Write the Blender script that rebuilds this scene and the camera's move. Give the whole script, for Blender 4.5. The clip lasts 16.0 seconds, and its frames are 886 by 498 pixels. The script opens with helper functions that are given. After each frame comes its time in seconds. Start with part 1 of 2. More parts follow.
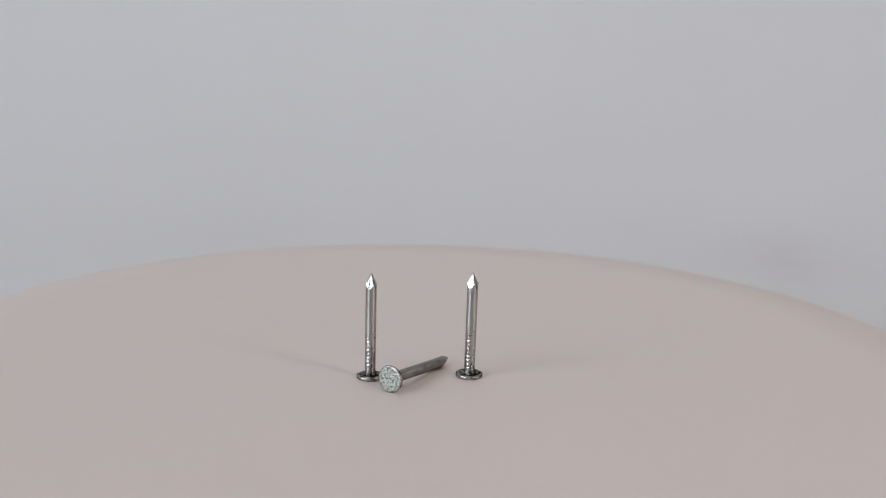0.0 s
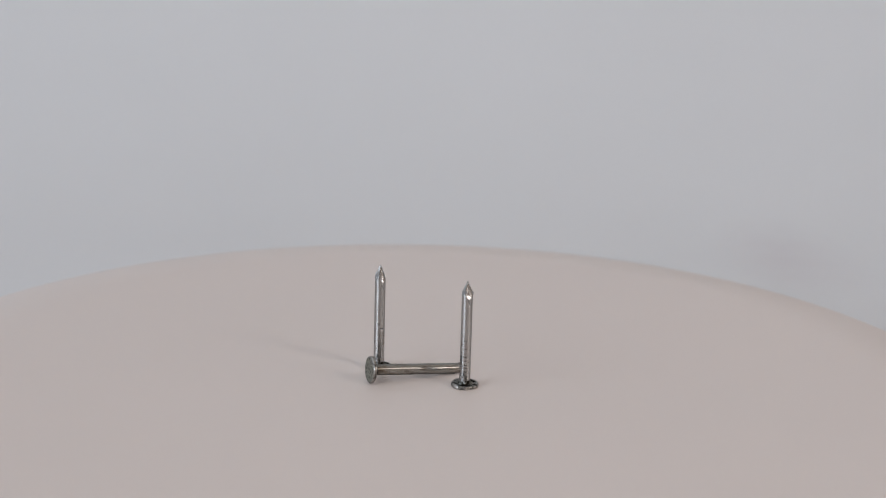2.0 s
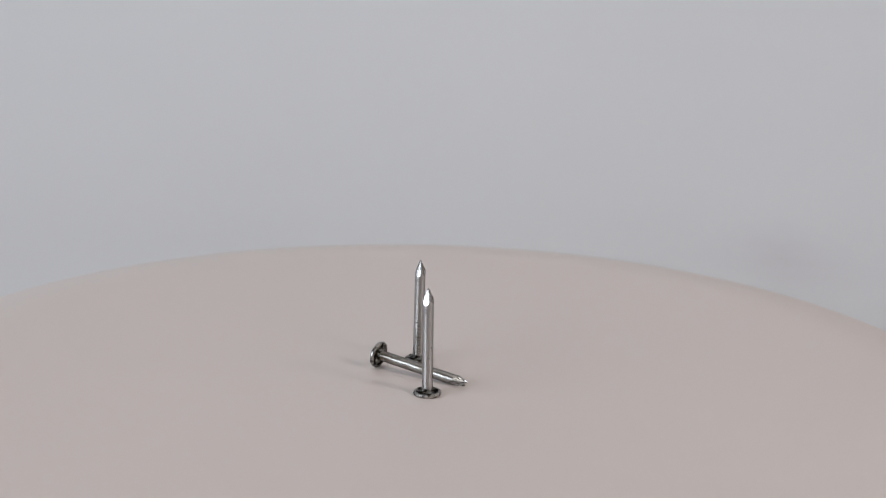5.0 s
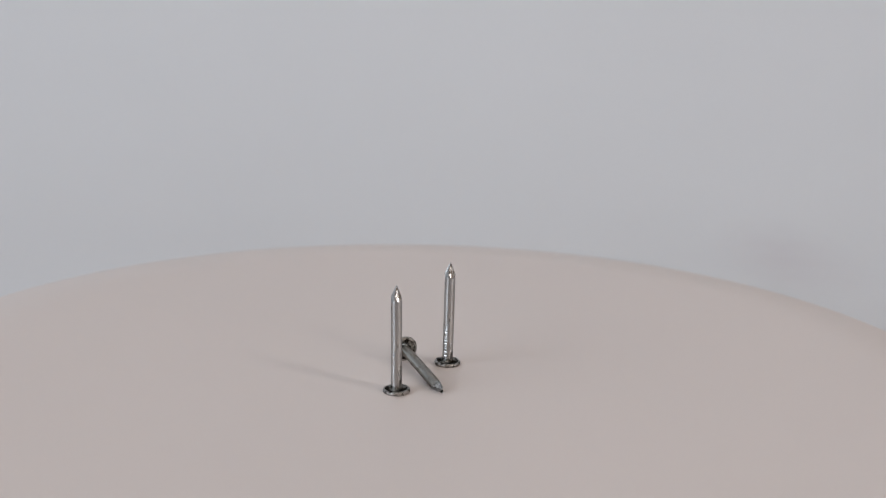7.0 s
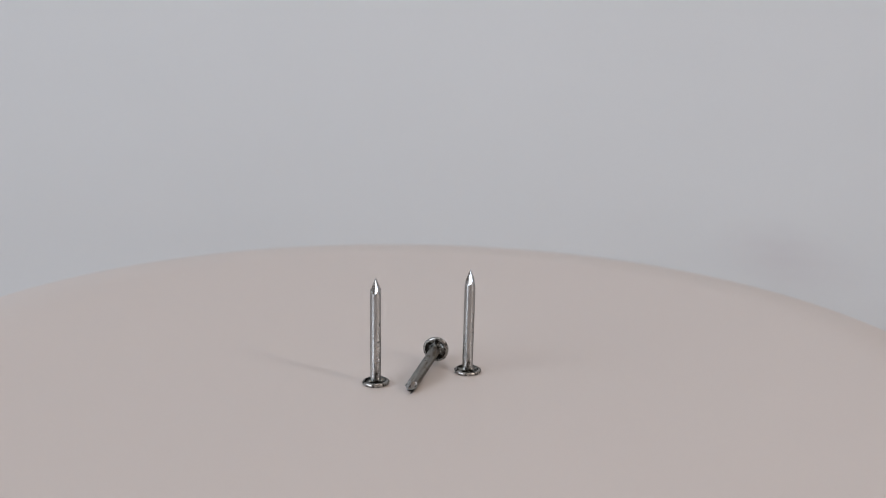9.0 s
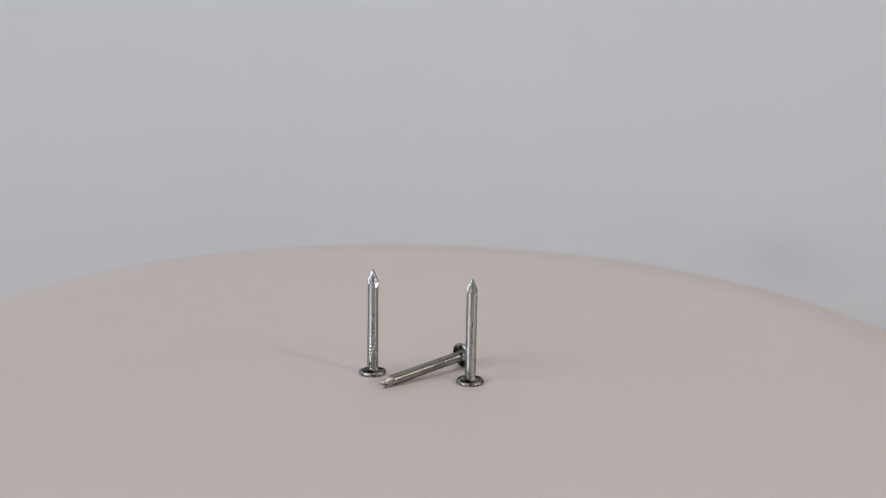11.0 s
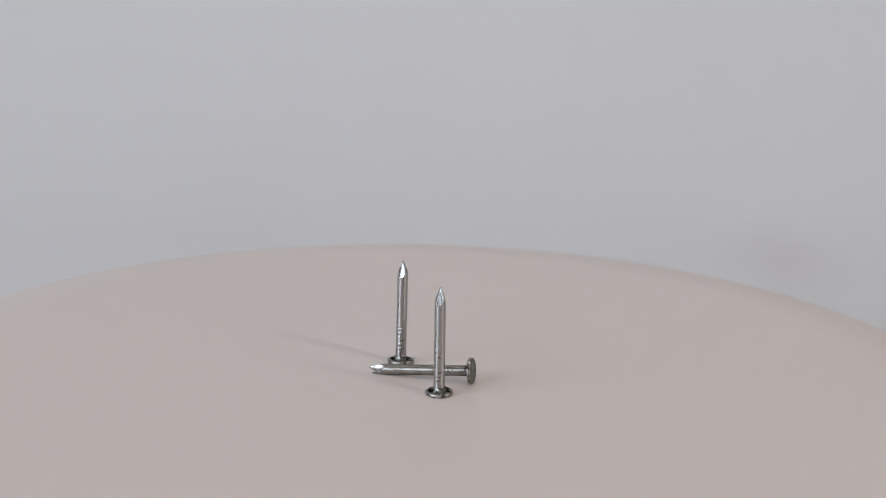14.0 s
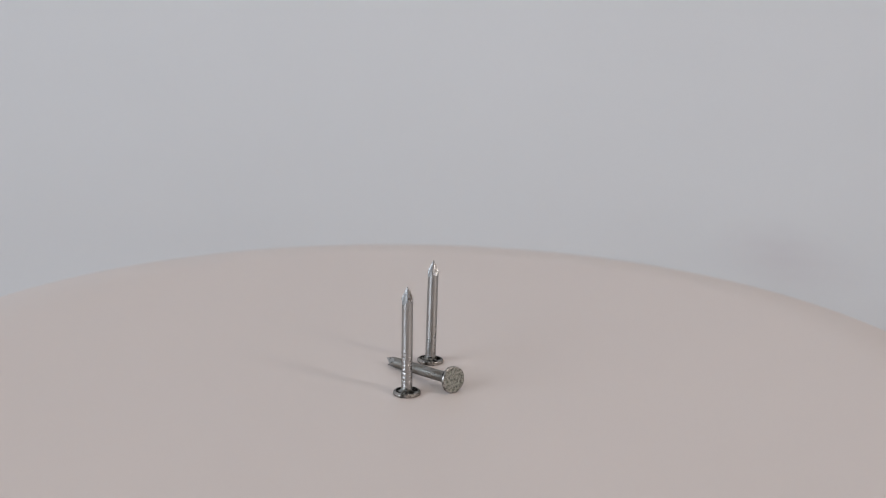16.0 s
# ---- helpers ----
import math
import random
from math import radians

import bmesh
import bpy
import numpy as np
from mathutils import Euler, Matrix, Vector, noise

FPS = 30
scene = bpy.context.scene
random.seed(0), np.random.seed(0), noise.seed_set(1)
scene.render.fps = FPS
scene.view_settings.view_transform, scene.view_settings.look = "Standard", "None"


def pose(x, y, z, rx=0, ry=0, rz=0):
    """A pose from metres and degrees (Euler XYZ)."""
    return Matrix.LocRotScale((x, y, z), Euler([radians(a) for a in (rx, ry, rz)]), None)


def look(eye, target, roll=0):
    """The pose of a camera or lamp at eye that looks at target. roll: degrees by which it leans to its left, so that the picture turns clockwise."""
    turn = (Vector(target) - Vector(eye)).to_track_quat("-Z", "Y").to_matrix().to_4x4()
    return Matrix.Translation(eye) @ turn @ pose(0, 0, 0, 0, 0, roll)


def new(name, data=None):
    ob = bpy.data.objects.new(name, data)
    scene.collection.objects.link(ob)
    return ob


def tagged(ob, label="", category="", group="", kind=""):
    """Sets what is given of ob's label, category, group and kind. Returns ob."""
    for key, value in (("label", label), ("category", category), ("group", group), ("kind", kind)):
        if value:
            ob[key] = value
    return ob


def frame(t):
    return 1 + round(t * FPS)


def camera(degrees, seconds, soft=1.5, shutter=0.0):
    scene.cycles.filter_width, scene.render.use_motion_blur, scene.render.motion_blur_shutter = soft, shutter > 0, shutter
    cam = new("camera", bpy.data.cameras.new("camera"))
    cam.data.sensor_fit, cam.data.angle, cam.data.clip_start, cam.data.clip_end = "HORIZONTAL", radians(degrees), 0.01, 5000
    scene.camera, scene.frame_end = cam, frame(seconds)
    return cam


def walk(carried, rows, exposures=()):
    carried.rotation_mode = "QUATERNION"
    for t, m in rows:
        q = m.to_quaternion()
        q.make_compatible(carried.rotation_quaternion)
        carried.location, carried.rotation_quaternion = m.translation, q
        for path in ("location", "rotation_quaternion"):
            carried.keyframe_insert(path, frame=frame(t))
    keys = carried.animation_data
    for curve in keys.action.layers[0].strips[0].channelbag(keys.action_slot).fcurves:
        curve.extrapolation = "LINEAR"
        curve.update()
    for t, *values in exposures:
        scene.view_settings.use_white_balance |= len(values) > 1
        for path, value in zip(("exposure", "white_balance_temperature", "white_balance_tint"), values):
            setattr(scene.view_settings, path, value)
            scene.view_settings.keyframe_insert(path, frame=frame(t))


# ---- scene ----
cam = camera(31.64, 16.0, soft=1.1)

MM = 0.001
EYE = Vector((0.0, -413.3, 147.2)) * MM
AIM = Vector((12.62, 966.2, -257.05))
cam.data.dof.use_dof = True
cam.data.dof.focus_distance = 0.437
cam.data.dof.aperture_fstop = 14.0
walk(cam, [(0.0, look(EYE, EYE + AIM, 1.334)), (16.0, look(EYE, EYE + AIM, 1.334))])

# ---- light ----
world = bpy.data.worlds.new("sky")
world.use_nodes = True
scene.world = world
wn = world.node_tree.nodes
sky = wn.new("ShaderNodeTexSky")
sky.sky_type = "NISHITA"
sky.sun_disc = False
sky.sun_elevation = radians(30)
sky.sun_rotation = radians(120)
wn["Background"].inputs["Strength"].default_value = 0.08
world.node_tree.links.new(sky.outputs["Color"], wn["Background"].inputs["Color"])

# unseen room: x0, x1, y0, y1, z0, z1; the table top lies at z0
X0, X1, Y0, Y1, Z0, Z1 = -4.0, 0.95, -6.0, 0.95, -0.03, 3.3
# added lamp openings: centre and half size along the wall and upwards
LAMP_L = (-3.40, 1.90, 2.35, 1.25)
LAMP_R = (-0.645, 0.66, 0.13, 0.24)
LAMP_S = (-0.05, 0.62, 0.32, 0.28)
# added overhead lamp opening: centre and half size in plan
LAMP_TOP = (0.05, -0.20, 0.60, 0.38)


def added_lamp(name, at, towards, w, h, power, colour):
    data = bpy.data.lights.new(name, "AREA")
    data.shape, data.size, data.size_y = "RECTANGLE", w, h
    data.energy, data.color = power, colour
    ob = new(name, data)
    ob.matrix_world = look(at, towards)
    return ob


# area lamps added out of view; no windows are known here
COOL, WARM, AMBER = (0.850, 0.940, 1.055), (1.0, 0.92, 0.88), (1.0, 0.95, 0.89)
added_lamp("added_side_lamp", (X0 - 0.03, LAMP_L[0], LAMP_L[1]), (X1, LAMP_L[0], LAMP_L[1]), 2 * LAMP_L[2], 2 * LAMP_L[3], 228, COOL)
added_lamp("added_side_lamp", (X1 + 0.03, LAMP_R[0], LAMP_R[1]), (X0, LAMP_R[0], LAMP_R[1]), 2 * LAMP_R[2], 2 * LAMP_R[3], 5.6, WARM)
added_lamp("added_side_lamp", (X1 + 0.03, LAMP_S[0], LAMP_S[1]), (X0, LAMP_S[0], LAMP_S[1]), 2 * LAMP_S[2], 2 * LAMP_S[3], 0.8, WARM)
added_lamp("added_overhead_lamp", (LAMP_TOP[0], LAMP_TOP[1], Z1 + 0.05), (LAMP_TOP[0], LAMP_TOP[1], 0), 2 * LAMP_TOP[2], 2 * LAMP_TOP[3], 13.5, AMBER)


# ---- materials ----
def material(name):
    m = bpy.data.materials.new(name)
    m.use_nodes = True
    t = m.node_tree
    return m, t, t.nodes["Principled BSDF"]


def node(t, kind, **inputs):
    n = t.nodes.new(kind)
    for k, v in inputs.items():
        n.inputs[k.replace("_", " ")].default_value = v
    return n


def noise_of(t, coord, scale, detail=4, stretch=(1, 1, 1), rough=0.55):
    mp = node(t, "ShaderNodeMapping", Scale=stretch)
    t.links.new(coord, mp.inputs["Vector"])
    n = node(t, "ShaderNodeTexNoise", Scale=scale, Detail=detail, Roughness=rough)
    t.links.new(mp.outputs["Vector"], n.inputs["Vector"])
    return n.outputs["Fac"]


def ramp(t, fac, stops):
    n = t.nodes.new("ShaderNodeValToRGB")
    e = n.color_ramp.elements
    while len(e) < len(stops):
        e.new(0.5)
    for el, (p, c) in zip(e, stops):
        el.position, el.color = p, (*c, 1) if isinstance(c, tuple) else (c, c, c, 1)
    t.links.new(fac, n.inputs["Fac"])
    return n.outputs["Color"]


def blend(t, kind, fac, a, b):
    n = t.nodes.new("ShaderNodeMix")
    n.data_type, n.blend_type = "RGBA", kind
    for src, i in ((fac, 0), (a, 6), (b, 7)):
        if isinstance(src, (int, float)):
            n.inputs[i].default_value = src
        elif isinstance(src, tuple):
            n.inputs[i].default_value = (*src, 1)
        else:
            t.links.new(src, n.inputs[i])
    return n.outputs[2]


def bump(t, bs, fac, strength, distance):
    b = node(t, "ShaderNodeBump", Strength=strength, Distance=distance)
    t.links.new(fac, b.inputs["Height"])
    t.links.new(b.outputs["Normal"], bs.inputs["Normal"])


def plain(name, colour, roughness, var=0.06, scale=6.0, grain=900.0, depth=0.00006, spec=0.5):
    m, t, bs = material(name)
    co = t.nodes.new("ShaderNodeTexCoord").outputs["Object"]
    big = noise_of(t, co, scale, 5)
    fine = noise_of(t, co, grain, 2)
    dark = tuple(c * (1 - var) for c in colour)
    light = tuple(min(1, c * (1 + var)) for c in colour)
    t.links.new(ramp(t, big, [(0.3, dark), (0.7, light)]), bs.inputs["Base Color"])
    t.links.new(ramp(t, big, [(0.3, roughness * 0.9), (0.7, min(1, roughness * 1.1))]), bs.inputs["Roughness"])
    bs.inputs["Specular IOR Level"].default_value = spec
    bump(t, bs, fine, 0.25, depth)
    return m


def steel(name, tone, rough, grime, grime_scale, grime_low, grime_high, stretch, coarse, drawn=0.0):
    m, t, bs = material(name)
    co = t.nodes.new("ShaderNodeTexCoord").outputs["Object"]
    streak = noise_of(t, co, 900, 4, stretch)
    blot = noise_of(t, co, grime_scale, 6, (1, 1, 0.3) if drawn else (1, 1, 1), 0.65)
    fine = noise_of(t, co, 3500, 3)
    base = ramp(t, streak, [(0.3, tuple(c * 0.82 for c in tone)), (0.7, tone)])
    if drawn:
        # oily dirt from the dies clings to the grip end
        xyz = t.nodes.new("ShaderNodeSeparateXYZ")
        t.links.new(co, xyz.inputs[0])
        mr = node(t, "ShaderNodeMapRange")
        for i, v in enumerate((0.002, 0.012, 0.10, 0.0)):
            mr.inputs[i + 1].default_value = v
        t.links.new(xyz.outputs["Z"], mr.inputs[0])
        add = t.nodes.new("ShaderNodeMath")
        t.links.new(blot, add.inputs[0])
        t.links.new(mr.outputs[0], add.inputs[1])
        blot = add.outputs[0]
    mask = ramp(t, blot, [(grime_low, 0.0), (grime_high, 1.0)])
    t.links.new(blend(t, "MIX", mask, base, grime), bs.inputs["Base Color"])
    r = ramp(t, streak, [(0.25, rough * 0.8), (0.75, rough * 1.25)])
    t.links.new(blend(t, "MIX", mask, r, (0.5, 0.5, 0.5)), bs.inputs["Roughness"])
    bs.inputs["Metallic"].default_value = 1.0
    bs.inputs["Specular Tint"].default_value = (0.4, 0.4, 0.4, 1)
    if drawn:
        tg = t.nodes.new("ShaderNodeTangent")
        tg.direction_type, tg.axis = "RADIAL", "Z"
        t.links.new(tg.outputs["Tangent"], bs.inputs["Tangent"])
        bs.inputs["Anisotropic"].default_value = drawn
        bs.inputs["Anisotropic Rotation"].default_value = 0.25
    h = blend(t, "MIX", 0.35, streak, fine)
    bump(t, bs, blend(t, "MIX", 0.5, h, blot), 0.5, coarse)
    return m


def paint_shade(m, x, y, wide, deep, tint):
    """A faint soft shade painted into the sheet's colour round (x, y)."""
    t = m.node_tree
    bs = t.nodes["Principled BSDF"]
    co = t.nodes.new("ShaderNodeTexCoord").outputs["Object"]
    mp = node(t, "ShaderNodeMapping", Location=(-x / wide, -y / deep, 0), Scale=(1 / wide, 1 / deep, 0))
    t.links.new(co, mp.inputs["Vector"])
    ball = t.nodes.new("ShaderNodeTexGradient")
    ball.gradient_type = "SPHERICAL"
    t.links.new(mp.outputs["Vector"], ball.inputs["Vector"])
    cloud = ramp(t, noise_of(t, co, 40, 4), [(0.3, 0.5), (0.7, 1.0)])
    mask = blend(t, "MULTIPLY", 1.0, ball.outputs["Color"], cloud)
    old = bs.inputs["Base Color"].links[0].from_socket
    shaded = blend(t, "MULTIPLY", mask, old, tint)
    t.links.new(shaded, bs.inputs["Base Color"])


BACKDROP = plain("matt_white_backdrop", (0.668, 0.680, 0.700), 0.75, 0.02, 3.0, 500, 0.00003, 0.3)
# soft shadow behind the disc's right edge, put into the sheet's colour
paint_shade(BACKDROP, 0.160, 0.248, 0.036, 0.066, (0.925, 0.89, 0.90))
PLASTER = plain("white_plaster", (0.80, 0.80, 0.80), 0.85, 0.03, 2.0, 300, 0.0003)
# browns of the unseen walls and ceiling, set by what the steel mirrors
DUSK = plain("dark_brown_paint", (0.105, 0.080, 0.062), 0.8, 0.05, 2.0, 300, 0.0003)
LINING = plain("brown_board", (0.22, 0.17, 0.13), 0.7, 0.08, 2.0, 300, 0.0003)
WOOD = plain("dull_brown_wood", (0.20, 0.125, 0.075), 0.6, 0.25, 9.0, 200, 0.0003)
DISC = plain("cream_plastic", (0.67, 0.60, 0.565), 0.40, 0.015, 9.0, 2600, 0.000006)
BASE = plain("grey_plastic", (0.30, 0.30, 0.30), 0.5)
SHANK = steel("drawn_steel_wire", (0.52, 0.52, 0.515), 0.23, (0.05, 0.045, 0.04), 800, 0.62, 0.74, (1, 1, 0.05), 0.000006, 0.92)
TARNISHED = steel("tarnished_steel_wire", (0.375, 0.365, 0.34), 0.31, (0.15, 0.115, 0.08), 700, 0.52, 0.74, (1, 1, 0.08), 0.000012, 0.8)
SCALE = plain("black_scale", (0.02, 0.018, 0.015), 0.5, 0.3, 800, 3000)
HEAD = steel("forged_nail_head_steel", (0.50, 0.48, 0.455), 0.30, (0.04, 0.036, 0.03), 700, 0.47, 0.64, (1, 1, 1), 0.00008)
NECK = steel("oily_forged_steel", (0.36, 0.36, 0.34), 0.32, (0.016, 0.014, 0.011), 560, 0.40, 0.55, (1, 1, 1), 0.00008)
FACE = steel("hammered_scaly_steel", (0.60, 0.62, 0.56), 0.25, (0.07, 0.075, 0.065), 1250, 0.41, 0.64, (1, 1, 1), 0.0005)
POINT = steel("cut_steel_facet", (0.60, 0.60, 0.60), 0.27, (0.05, 0.05, 0.045), 1300, 0.58, 0.68, (1, 1, 0.3), 0.00001)
TORN = steel("dirty_torn_steel", (0.56, 0.56, 0.55), 0.28, (0.04, 0.038, 0.034), 1100, 0.53, 0.66, (1, 1, 0.4), 0.00005)


# ---- building helpers ----
def part(name, bm, mat, parent=None, label="", smooth=True):
    me = bpy.data.meshes.new(name)
    bmesh.ops.recalc_face_normals(bm, faces=bm.faces)
    bm.to_mesh(me)
    bm.free()
    me.materials.append(mat)
    if smooth:
        me.shade_smooth()
    ob = new(name, me)
    ob.parent = parent
    if label:
        ob["label"] = label
    return ob


def box(bm, x0, x1, y0, y1, z0, z1):
    v = [bm.verts.new((x, y, z)) for z in (z0, z1) for y in (y0, y1) for x in (x0, x1)]
    for f in ((0, 2, 3, 1), (4, 5, 7, 6), (0, 1, 5, 4), (2, 6, 7, 3), (0, 4, 6, 2), (1, 3, 7, 5)):
        bm.faces.new([v[i] for i in f])


def lathe(bm, rings, n, radius=None):
    """rings of (r, z); r == 0 closes an end. radius(r, z, angle, i) may return a changed (r, z)."""
    loops = []
    for i, (r, z) in enumerate(rings):
        if r == 0:
            loops.append([bm.verts.new((0, 0, z))])
            continue
        loop = []
        for k in range(n):
            a = 2 * math.pi * k / n
            rr, zz = radius(r, z, a, i) if radius else (r, z)
            loop.append(bm.verts.new((rr * math.cos(a), rr * math.sin(a), zz)))
        loops.append(loop)
    for a, b in zip(loops, loops[1:]):
        for k in range(n):
            j = (k + 1) % n
            if len(a) == 1:
                bm.faces.new((a[0], b[k], b[j]))
            elif len(b) == 1:
                bm.faces.new((a[k], a[j], b[0]))
            else:
                bm.faces.new((a[k], a[j], b[j], b[k]))


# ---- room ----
def wall_with_openings(name, x0, x1, gaps, mat, label):
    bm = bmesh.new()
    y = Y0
    for yc, zc, hy, hz in gaps:
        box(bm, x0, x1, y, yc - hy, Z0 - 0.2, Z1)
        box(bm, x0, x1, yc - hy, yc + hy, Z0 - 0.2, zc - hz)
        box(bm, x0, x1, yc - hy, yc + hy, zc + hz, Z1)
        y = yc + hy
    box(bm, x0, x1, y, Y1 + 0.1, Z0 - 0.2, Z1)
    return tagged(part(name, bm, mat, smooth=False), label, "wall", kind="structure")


# unseen walls, cut open where the added lamps sit
wall_with_openings("wall_west", X0 - 0.15, X0, [LAMP_L], PLASTER, "plain white plastered wall, out of view, with an opening for an added lamp")
wall_with_openings("wall_east", X1, X1 + 0.15, [LAMP_R, LAMP_S], WOOD, "dull brown wooden wall, out of view, with openings for two added lamps")
bm = bmesh.new()
box(bm, X0 - 0.15, X1 + 0.15, Y0 - 0.15, Y0, Z0 - 0.2, Z1)
tagged(part("wall_south", bm, DUSK, smooth=False), "plain dark brown wall behind the camera", "wall", kind="structure")
bm = bmesh.new()
box(bm, X0 - 0.15, X1 + 0.15, Y1 + 0.1, Y1 + 0.25, Z0 - 0.2, Z1)
tagged(part("wall_north", bm, PLASTER, smooth=False), "plain white plastered wall behind the backdrop", "wall", kind="structure")
# unseen ceiling, cut open for the added overhead lamp
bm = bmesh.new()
rx, ry, rw, rd = LAMP_TOP
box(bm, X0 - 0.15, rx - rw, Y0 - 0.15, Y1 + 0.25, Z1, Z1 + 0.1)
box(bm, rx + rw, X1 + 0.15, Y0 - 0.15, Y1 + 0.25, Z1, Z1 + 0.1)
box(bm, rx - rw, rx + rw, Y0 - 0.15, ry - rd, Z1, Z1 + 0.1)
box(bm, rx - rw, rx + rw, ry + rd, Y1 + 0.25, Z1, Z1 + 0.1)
tagged(part("ceiling", bm, LINING, smooth=False), "plain brown boarded ceiling, out of view, with an opening for an added lamp", "ceiling", kind="structure")

# seamless sweep: flat on the table, bent up into the back, very slightly uneven
BEND_Y, BEND_R = 0.25, 0.5


def sweep_point(u):
    """The place and normal at u metres along the sheet from its front end."""
    flat = BEND_Y - Y0
    if u < flat:
        return Y0 + u, Z0, 0.0, 1.0
    a = (u - flat) / BEND_R
    if a < math.pi / 2:
        return BEND_Y + BEND_R * math.sin(a), Z0 + BEND_R * (1 - math.cos(a)), -math.sin(a), math.cos(a)
    return BEND_Y + BEND_R, Z0 + BEND_R + (u - flat - BEND_R * math.pi / 2), -1.0, 0.0


def build_sweep():
    bm = bmesh.new()
    total = BEND_Y - Y0 + BEND_R * math.pi / 2 + Z1 - 0.002 - (Z0 + BEND_R)
    nu, nx = 260, 240
    sides = []
    for depth in (0.0, 0.003):
        grid = []
        for i in range(nu + 1):
            y, z, ny, nz = sweep_point(total * i / nu)
            row = []
            for k in range(nx + 1):
                x = X0 + 0.002 + (X1 - X0 - 0.004) * k / nx
                u = total * i / nu
                d = 0.0008 * noise.noise(Vector((x * 4, u * 4, 0.5))) - depth
                row.append(bm.verts.new((x, y + ny * d, z + nz * d)))
            grid.append(row)
        sides.append(grid)
    a, b = sides
    for i in range(nu):
        for k in range(nx):
            bm.faces.new((a[i][k], a[i][k + 1], a[i + 1][k + 1], a[i + 1][k]))
            bm.faces.new((b[i][k], b[i + 1][k], b[i + 1][k + 1], b[i][k + 1]))
    for k in range(nx):
        bm.faces.new((a[0][k], b[0][k], b[0][k + 1], a[0][k + 1]))
        bm.faces.new((a[nu][k], a[nu][k + 1], b[nu][k + 1], b[nu][k]))
    for i in range(nu):
        bm.faces.new((a[i][0], a[i + 1][0], b[i + 1][0], b[i][0]))
        bm.faces.new((a[i][nx], b[i][nx], b[i + 1][nx], a[i + 1][nx]))
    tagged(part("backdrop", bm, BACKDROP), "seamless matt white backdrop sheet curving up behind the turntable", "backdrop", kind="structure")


build_sweep()
bm = bmesh.new()
box(bm, X0 - 0.15, X1 + 0.15, Y0 - 0.15, Y1 + 0.25, Z0 - 0.2, Z0 - 0.008)
tagged(part("floor", bm, PLASTER, smooth=False), "plain white table top under the backdrop sheet", "floor", kind="structure")

# ---- turntable ----
R_DISC = 0.1628
LIP = 0.0300
DROP = 0.0045


def build_turntable():
    top = tagged(new("turntable"), "round cream plastic display turntable on the white backdrop", "turntable")
    top.location = (0, 0, Z0)
    h = -Z0
    bm = bmesh.new()
    lathe(bm, [(0, 0), (0.105, 0), (0.11, 0.003), (0.11, 0.012), (0.107, 0.0145), (0, 0.0145)], 96)
    part("base", bm, BASE, top, "grey plastic motor base")
    bm = bmesh.new()
    rings = [(0, h)] + [(R_DISC * f, h) for f in (0.2, 0.4, 0.6, 0.75)]
    for k in range(0, 31):
        u = k / 30
        rings.append((R_DISC - LIP * (1 - u), h - DROP * u ** 1.75))
    low = rings[-1][1]
    rings += [(R_DISC + 0.0012, low - 0.0005), (R_DISC + 0.0021, low - 0.0013), (R_DISC + 0.0025, low - 0.0025), (R_DISC + 0.001, h - 0.013), (R_DISC - 0.006, h - 0.015), (0.10, h - 0.016), (0, h - 0.016)]
    lathe(bm, rings, 256)
    disc = part("platform", bm, DISC, top, "smooth cream platform with a rounded edge")
    return top, disc


TURNTABLE, PLATFORM = build_turntable()

# ---- nails ----
RS = 1.50 * MM
LEN = 30.35 * MM
TAPER = 0.30


# angles of an azimuth seen from the camera's side at the start: 0 towards it, 90 to +x
def az(a):
    return a - 90


def axis_pose(base, tip, twist=0.0):
    """The pose of a nail whose head face lies at base and whose point is towards tip, both in mm."""
    b, t = Vector(base) * MM, Vector(tip) * MM
    q = (t - b).normalized().rotation_difference(Vector((0, 0, 1))).inverted()
    return Matrix.Translation(b) @ q.to_matrix().to_4x4() @ pose(0, 0, 0, 0, 0, twist)


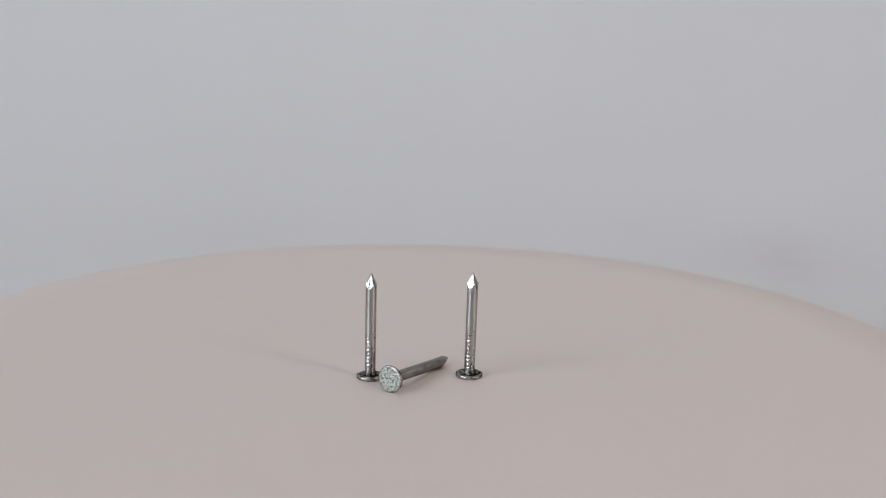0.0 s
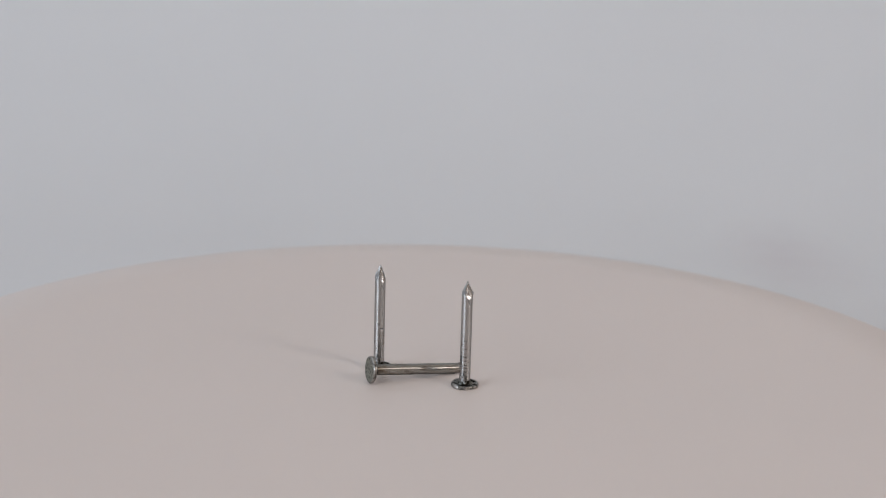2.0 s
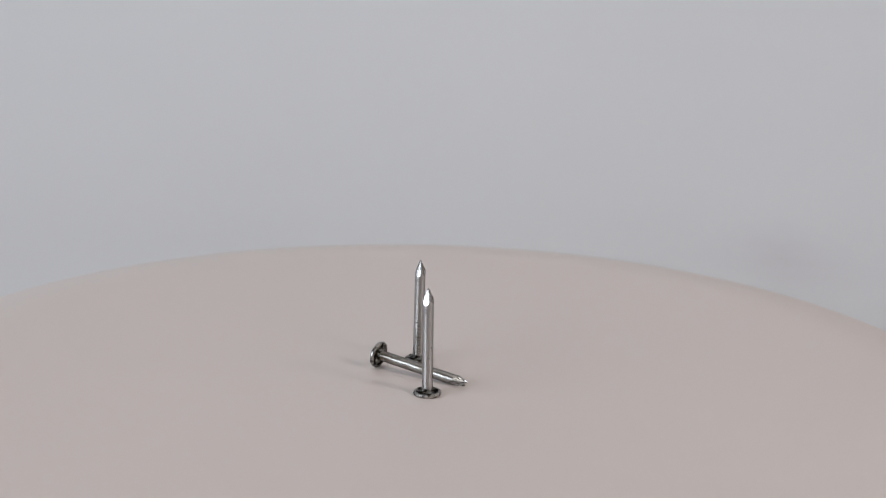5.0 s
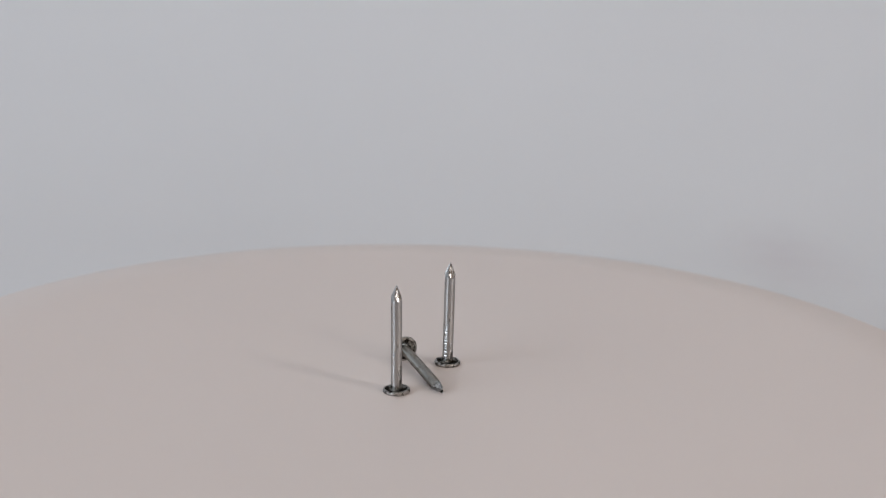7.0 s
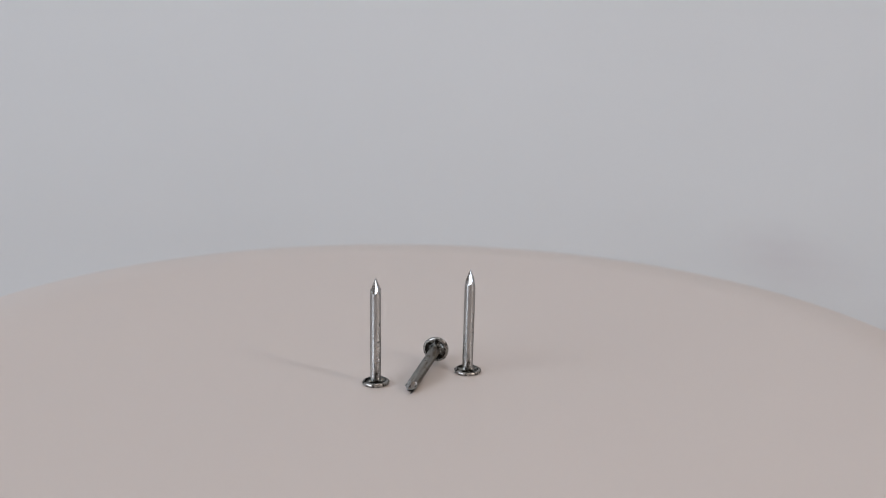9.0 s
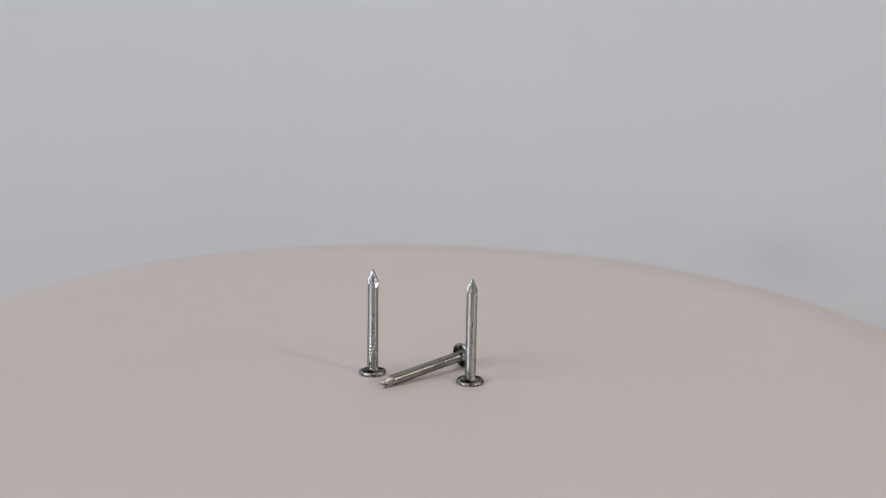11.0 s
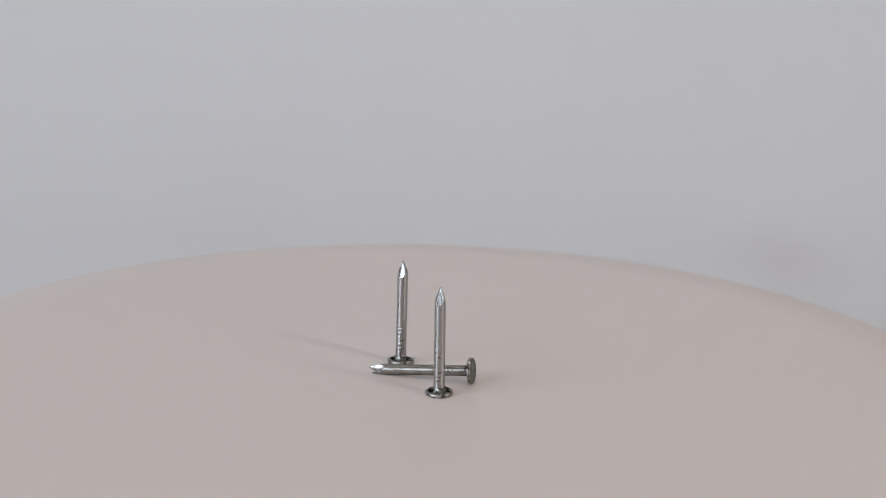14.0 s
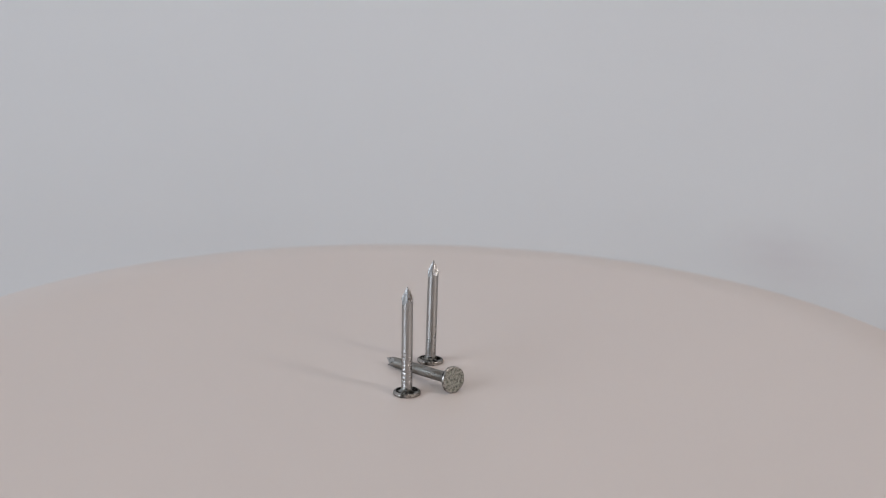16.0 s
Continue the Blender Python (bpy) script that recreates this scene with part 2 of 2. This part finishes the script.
def build_nail(seed, facet, arcs, label, wire, cut_steel, head_r=3.75 * MM, skew=(0, 0), flap=None, uneven=(0, 0, 0, 0)):
    """A nail along +z from the outer face of its head. facet: the angle of a point facet; arcs: (centre, half width, start, end) of the grip rows, in degrees and mm;
    skew: shift of the apex in mm; flap: the angle of a torn tongue; uneven: degrees by which the four facets stand off the square."""
    rng = random.Random(seed)
    nail = tagged(new("nail"), label, "nail", "steel nails on the turntable")
    ph = [rng.uniform(0, 6.28) for _ in range(8)]

    def head_wave(a):
        return 1 + 0.014 * math.sin(2 * a + ph[0]) + 0.010 * math.sin(3 * a + ph[1]) + 0.007 * math.sin(7 * a + ph[2]) + 0.004 * math.sin(13 * a + ph[3])

    def lumps(x, y, z, s):
        return noise.noise(Vector((x, y, z)) * s + Vector((seed * 7.1, 0, 0)))

    # head: rim and shoulder
    hr = [(0.90, 0.0), (0.955, 0.05), (0.985, 0.18), (1.0, 0.42), (1.0, 0.66), (0.985, 0.86), (0.95, 1.0), (0.90, 1.07), (0.82, 1.09), (0.74, 1.08), (0.66, 1.09), (0.58, 1.12), (0.51, 1.18), (0.455, 1.30), (0.425, 1.50), (0.405, 1.80), (0.393, 2.2)]

    def head_ring(r, z, a, i):
        f = r / head_r
        x, y = r * math.cos(a), r * math.sin(a)
        if i < 9:
            w = 1 + (head_wave(a) - 1) * min(1, f)
            tilt = 0.10 * MM * math.sin(a + ph[4]) * (1 if i >= 4 else 0)
            return r * w + 0.03 * MM * lumps(x, y, z, 1500), z + tilt + 0.05 * MM * lumps(x, y, 9, 1200) * (i >= 4)
        k = max(0.0, math.sin(3.14 * min(1, (i - 8) / 7.5)))
        fin = 0.30 * max(0, math.cos(2 * (a - radians(facet)))) ** 6
        bumpy = 0.62 * lumps(x, y, z, 700) + 0.34 * lumps(x, y, z, 1900)
        return r + (0.45 * bumpy + fin) * MM * k, z + (0.8 * bumpy + 0.3 * fin) * MM * k + 0.10 * MM * math.sin(a + ph[4]) * (1 - (i - 8) / 9)

    bm = bmesh.new()
    lathe(bm, [(f * head_r, z * MM) for f, z in hr[:9]], 128, head_ring)
    head = part("head", bm, HEAD, nail, "round flat head with a worn bright rim")
    bm = bmesh.new()
    lathe(bm, [(f * head_r, z * MM) for f, z in hr[8:]], 128, lambda r, z, a, i: head_ring(r, z, a, i + 8))
    part("collar", bm, NECK, head, "dark oily collar of forging flash round the neck")

    # outer face of the head
    bm = bmesh.new()

    def face_ring(r, z, a, i):
        x, y = r * math.cos(a), r * math.sin(a)
        f = r / head_r
        w = 1 + (head_wave(a) - 1) * f
        d = 0.0 if f > 0.89 else 0.05 * MM * (lumps(x, y, 3, 900) + 0.7 * lumps(x, y, 5, 2200)) - 0.02 * MM
        return r * w + (0.03 * MM * lumps(x, y, z, 1500) if f > 0.89 else 0), z + d
    lathe(bm, [(0, -0.03 * MM)] + [(head_r * 0.9 * k / 14, 0.0) for k in range(1, 15)], 128, face_ring)
    part("struck_face", bm, FACE, head, "mottled rough outer face")

    # shank with grip notches and the ring left by the dies
    n, z0, z1 = 144, 1.9 * MM, LEN - 4.9 * MM
    steps = 300

    def shank_ring(r, z, a, i):
        d = 0.0
        zm = z / MM
        for c, hw, start, stop in arcs:
            off = abs((math.degrees(a) - c + 180) % 360 - 180) / hw
            if off < 1 and start < zm < stop:
                slip = 0.22 * noise.noise(Vector((zm * 0.55, c * 0.17, seed * 2.1)))
                cyc = ((zm - start) / 1.12 + slip) % 1.0
                num = int((zm - start) / 1.12 + slip)
                cut = max(0.0, 1 - abs(cyc - 0.5) / (0.24 + 0.10 * noise.noise(Vector((num * 2.3, c, seed)))))
                deep = 0.25 + 1.9 * abs(noise.noise(Vector((num * 1.7, c * 0.31, seed * 3.3))))
                d -= 0.13 * deep * (1 - off * off) * min(1, 1.6 * cut)
        # two faint seams along the wire
        for c in (facet + 45, facet + 225):
            off = abs((math.degrees(a) - c + 180) % 360 - 180)
            if zm < ring_z:
                d += 0.05 * max(0, 1 - off / 5)
        x, y = math.cos(a), math.sin(a)
        d += 0.012 * noise.noise(Vector((x * 2, y * 2, zm * 0.35 + seed)))
        return r + d * MM, z

    ring_z = 12.3 + rng.uniform(-0.3, 0.3)
    bm = bmesh.new()
    lathe(bm, [(RS, z0 + (z1 - z0) * k / steps) for k in range(steps + 1)], n, shank_ring)
    part("shank", bm, wire, nail, "bright drawn wire shank with grip notches")

    # dark mark where the dies met
    bm = bmesh.new()
    marks = [(2 * math.pi * k / 144, ring_z) for k in range(144)]
    marks = [(a, z) for a, z in marks if math.sin(2 * a + ph[5]) + 0.6 * math.sin(5 * a + ph[6]) > 0.75]
    # a second, lower tick where the other die ends
    marks += [(radians(az(243 + 2.5 * k)), ring_z - 5.3) for k in range(15)]
    for a, mark_z in marks:
        b = a + 2 * math.pi / 144
        zz = [(mark_z + 0.12 * noise.noise(Vector((math.cos(q) * 2, math.sin(q) * 2, seed)))) * MM for q in (a, b)]
        hw = (0.09 + 0.08 * abs(math.sin(9 * a + ph[7]))) * MM
        ring = [[(RS + o * MM, zq + sgn * hw, q) for o, sgn in ((-0.05, -1), (0.02, -0.6), (0.02, 0.6), (-0.05, 1))] for q, zq in zip((a, b), zz)]
        vs = [[bm.verts.new((r * math.cos(q), r * math.sin(q), z)) for r, z, q in side] for side in ring]
        for m in range(3):
            bm.faces.new((vs[0][m], vs[1][m], vs[1][m + 1], vs[0][m + 1]))
    part("die_mark", bm, SCALE, nail, "thin dark ring left by the dies")

    # diamond point: four flat facets cut into the wire, with a burr at two shoulders
    bm = bmesh.new()

    def squared(x):
        """The angle x past the first facet, with the uneven facets brought onto quarter turns."""
        centres = [90 * k + uneven[k % 4] for k in range(-1, 6)]
        for k, (c, d) in enumerate(zip(centres, centres[1:])):
            if c <= x < d:
                return 90 * (k - 1) + 90 * (x - c) / (d - c)
        return x

    def point_ring(r, z, a, i):
        left = LEN - z
        w = squared((math.degrees(a) - facet) % 360)
        off = (w + 45) % 90 - 45
        which = int(((w + 45) % 360) // 90)
        tp = TAPER * (1.0, 1.10, 0.97, 1.12)[which]
        cut = left * tp / math.cos(radians(off))
        rr = min(RS, cut + 0.035 * MM)
        if abs(abs(off) - 45) < 4 and which % 2 == 0 and 2.6 * MM < left < 3.9 * MM:
            rr += 0.34 * MM * (1 - abs(abs(off) - 45) / 4) * math.sin(math.pi * (left / MM - 2.6) / 1.3)
        # pinched, torn metal on the facets and along their edges
        rough_in = min(1.0, max(0.0, (RS - cut) / (0.25 * MM)))
        v = Vector((math.cos(a) * 2.2, math.sin(a) * 2.2, z / MM * 0.9 + seed * 5))
        rr += rough_in * MM * (0.09 * max(0.0, abs(off) - 36) / 9 - 0.05 * (1 - abs(off) / 45))
        rr += rough_in * MM * (0.022 * noise.noise(v) + 0.018 * noise.noise(v * 3.1))
        edge = max(0.0, 1 - abs(abs(off) - 45) / 7)
        if which % 2 == seed % 2 and left > 0.8 * MM:
            rr += edge * rough_in * MM * 0.11 * max(0.0, noise.noise(Vector((which * 3.0, seed, z / MM * 1.6))) + 0.25)
        return max(rr - 0.05 * MM * rough_in, 0.17 * MM), z
    zs = [z1 + (LEN - z1) * k / 70 for k in range(70)]
    lathe(bm, [(RS, z) for z in zs] + [(0, LEN)], 144, point_ring)
    for v in bm.verts:
        f = max(0.0, (v.co.z - z1) / (LEN - z1)) ** 1.6
        v.co.x += skew[0] * MM * f
        v.co.y += skew[1] * MM * f
    for f in bm.faces:
        if math.hypot(*f.calc_center_median().xy) > RS * 0.985:
            f.material_index = 1
    tip = part("point", bm, cut_steel, nail, "four-sided diamond point")
    tip.data.materials.append(wire)
    tip.data.set_sharp_from_angle(angle=radians(9))

    # torn tongue of metal left standing beside the point
    if flap is not None:
        bm = bmesh.new()
        rows = []
        for i in range(15):
            u = i / 14
            z = LEN + (-4.9 + 3.75 * u) * MM
            half = radians(42 * (1 - u) ** 0.6 + 7)
            rim = []
            for k in range(9):
                w = k / 4 - 1
                a = radians(flap) + w * half
                jag = 0.25 * noise.noise(Vector((w * 3, u * 4, seed))) * u
                thick = (0.30 - 0.16 * u) * (1 - 0.6 * abs(w))
                zz = z + jag * MM * 1.6
                rim.append([bm.verts.new(((RS + o * MM) * math.cos(a), (RS + o * MM) * math.sin(a), zz)) for o in (0.015 - 0.30 * u, 0.005 - 0.30 * u - thick)])
            rows.append(rim)
        for p, q in zip(rows, rows[1:]):
            for k in range(8):
                bm.faces.new((p[k][0], p[k + 1][0], q[k + 1][0], q[k][0]))
                bm.faces.new((p[k][1], q[k][1], q[k + 1][1], p[k + 1][1]))
            for k in (0, 8):
                bm.faces.new((p[k][0], q[k][0], q[k][1], p[k][1]))
        for p in (rows[0], rows[-1]):
            for k in range(8):
                bm.faces.new((p[k][0], p[k + 1][0], p[k + 1][1], p[k][1]))
        part("burr", bm, cut_steel, tip, "torn tongue of metal beside the point")
    return nail


POSE_A = axis_pose((-14.10, -1.03, 0.0), (-14.09, -0.77, 30))
POSE_B = axis_pose((13.59, 1.97, 0.0), (13.92, 1.70, 30))
POSE_C = axis_pose((-8.42, -12.55, 3.74), (7.50, 12.64, 0.98))
# directions across the lying nail: upwards, and where its point is torn
TURN_C = POSE_C.to_3x3().inverted()
UP_C, TORN_C, FLAT_C = (TURN_C @ Vector(v) for v in ((0, 0, 1), (-0.45, 0.6, -1.0), (-0.9, 0.435, 0.7)))
GRIP_C = TURN_C @ Vector((-0.6, 0.8, 0.25))
NAIL_A = build_nail(1, az(71), [(az(-33), 26, 2.6, 11.9), (az(96), 26, 2.6, 11.9), (az(-110), 22, 2.6, 11.9)], "bright steel nail standing on its head, with grip notches", SHANK, POINT, uneven=(-4, -19, -11, 4))
NAIL_B = build_nail(2, az(62), [(az(-22), 22, 2.6, 11.9), (az(34), 22, 2.9, 11.4), (az(183), 24, 2.6, 11.9), (az(236), 20, 3.4, 11.6)], "bright steel nail standing on its head, leaning slightly", SHANK, POINT, uneven=(0, 2, -10, -7))
NAIL_C = build_nail(3, math.degrees(math.atan2(FLAT_C.y, FLAT_C.x)), [(az(150), 24, 2.6, 11.9), (az(-20), 24, 2.6, 11.9), (az(65), 22, 2.6, 11.9), (az(235), 24, 2.6, 11.9), (math.degrees(math.atan2(GRIP_C.y, GRIP_C.x)), 16, 2.6, 12.2)], "dull tarnished steel nail lying on its side, its point torn", TARNISHED, TORN, skew=(0.65 * UP_C.x, 0.65 * UP_C.y), flap=math.degrees(math.atan2(TORN_C.y, TORN_C.x)))

SPIN = -0.3157


def motions():
    times = [k * 0.25 for k in range(65)]
    turn = [(t, Matrix.Rotation(SPIN * t, 4, "Z")) for t in times]
    walk(PLATFORM, turn)
    for nail, start in ((NAIL_A, POSE_A), (NAIL_B, POSE_B), (NAIL_C, POSE_C)):
        walk(nail, [(t, m @ start) for t, m in turn])


motions()
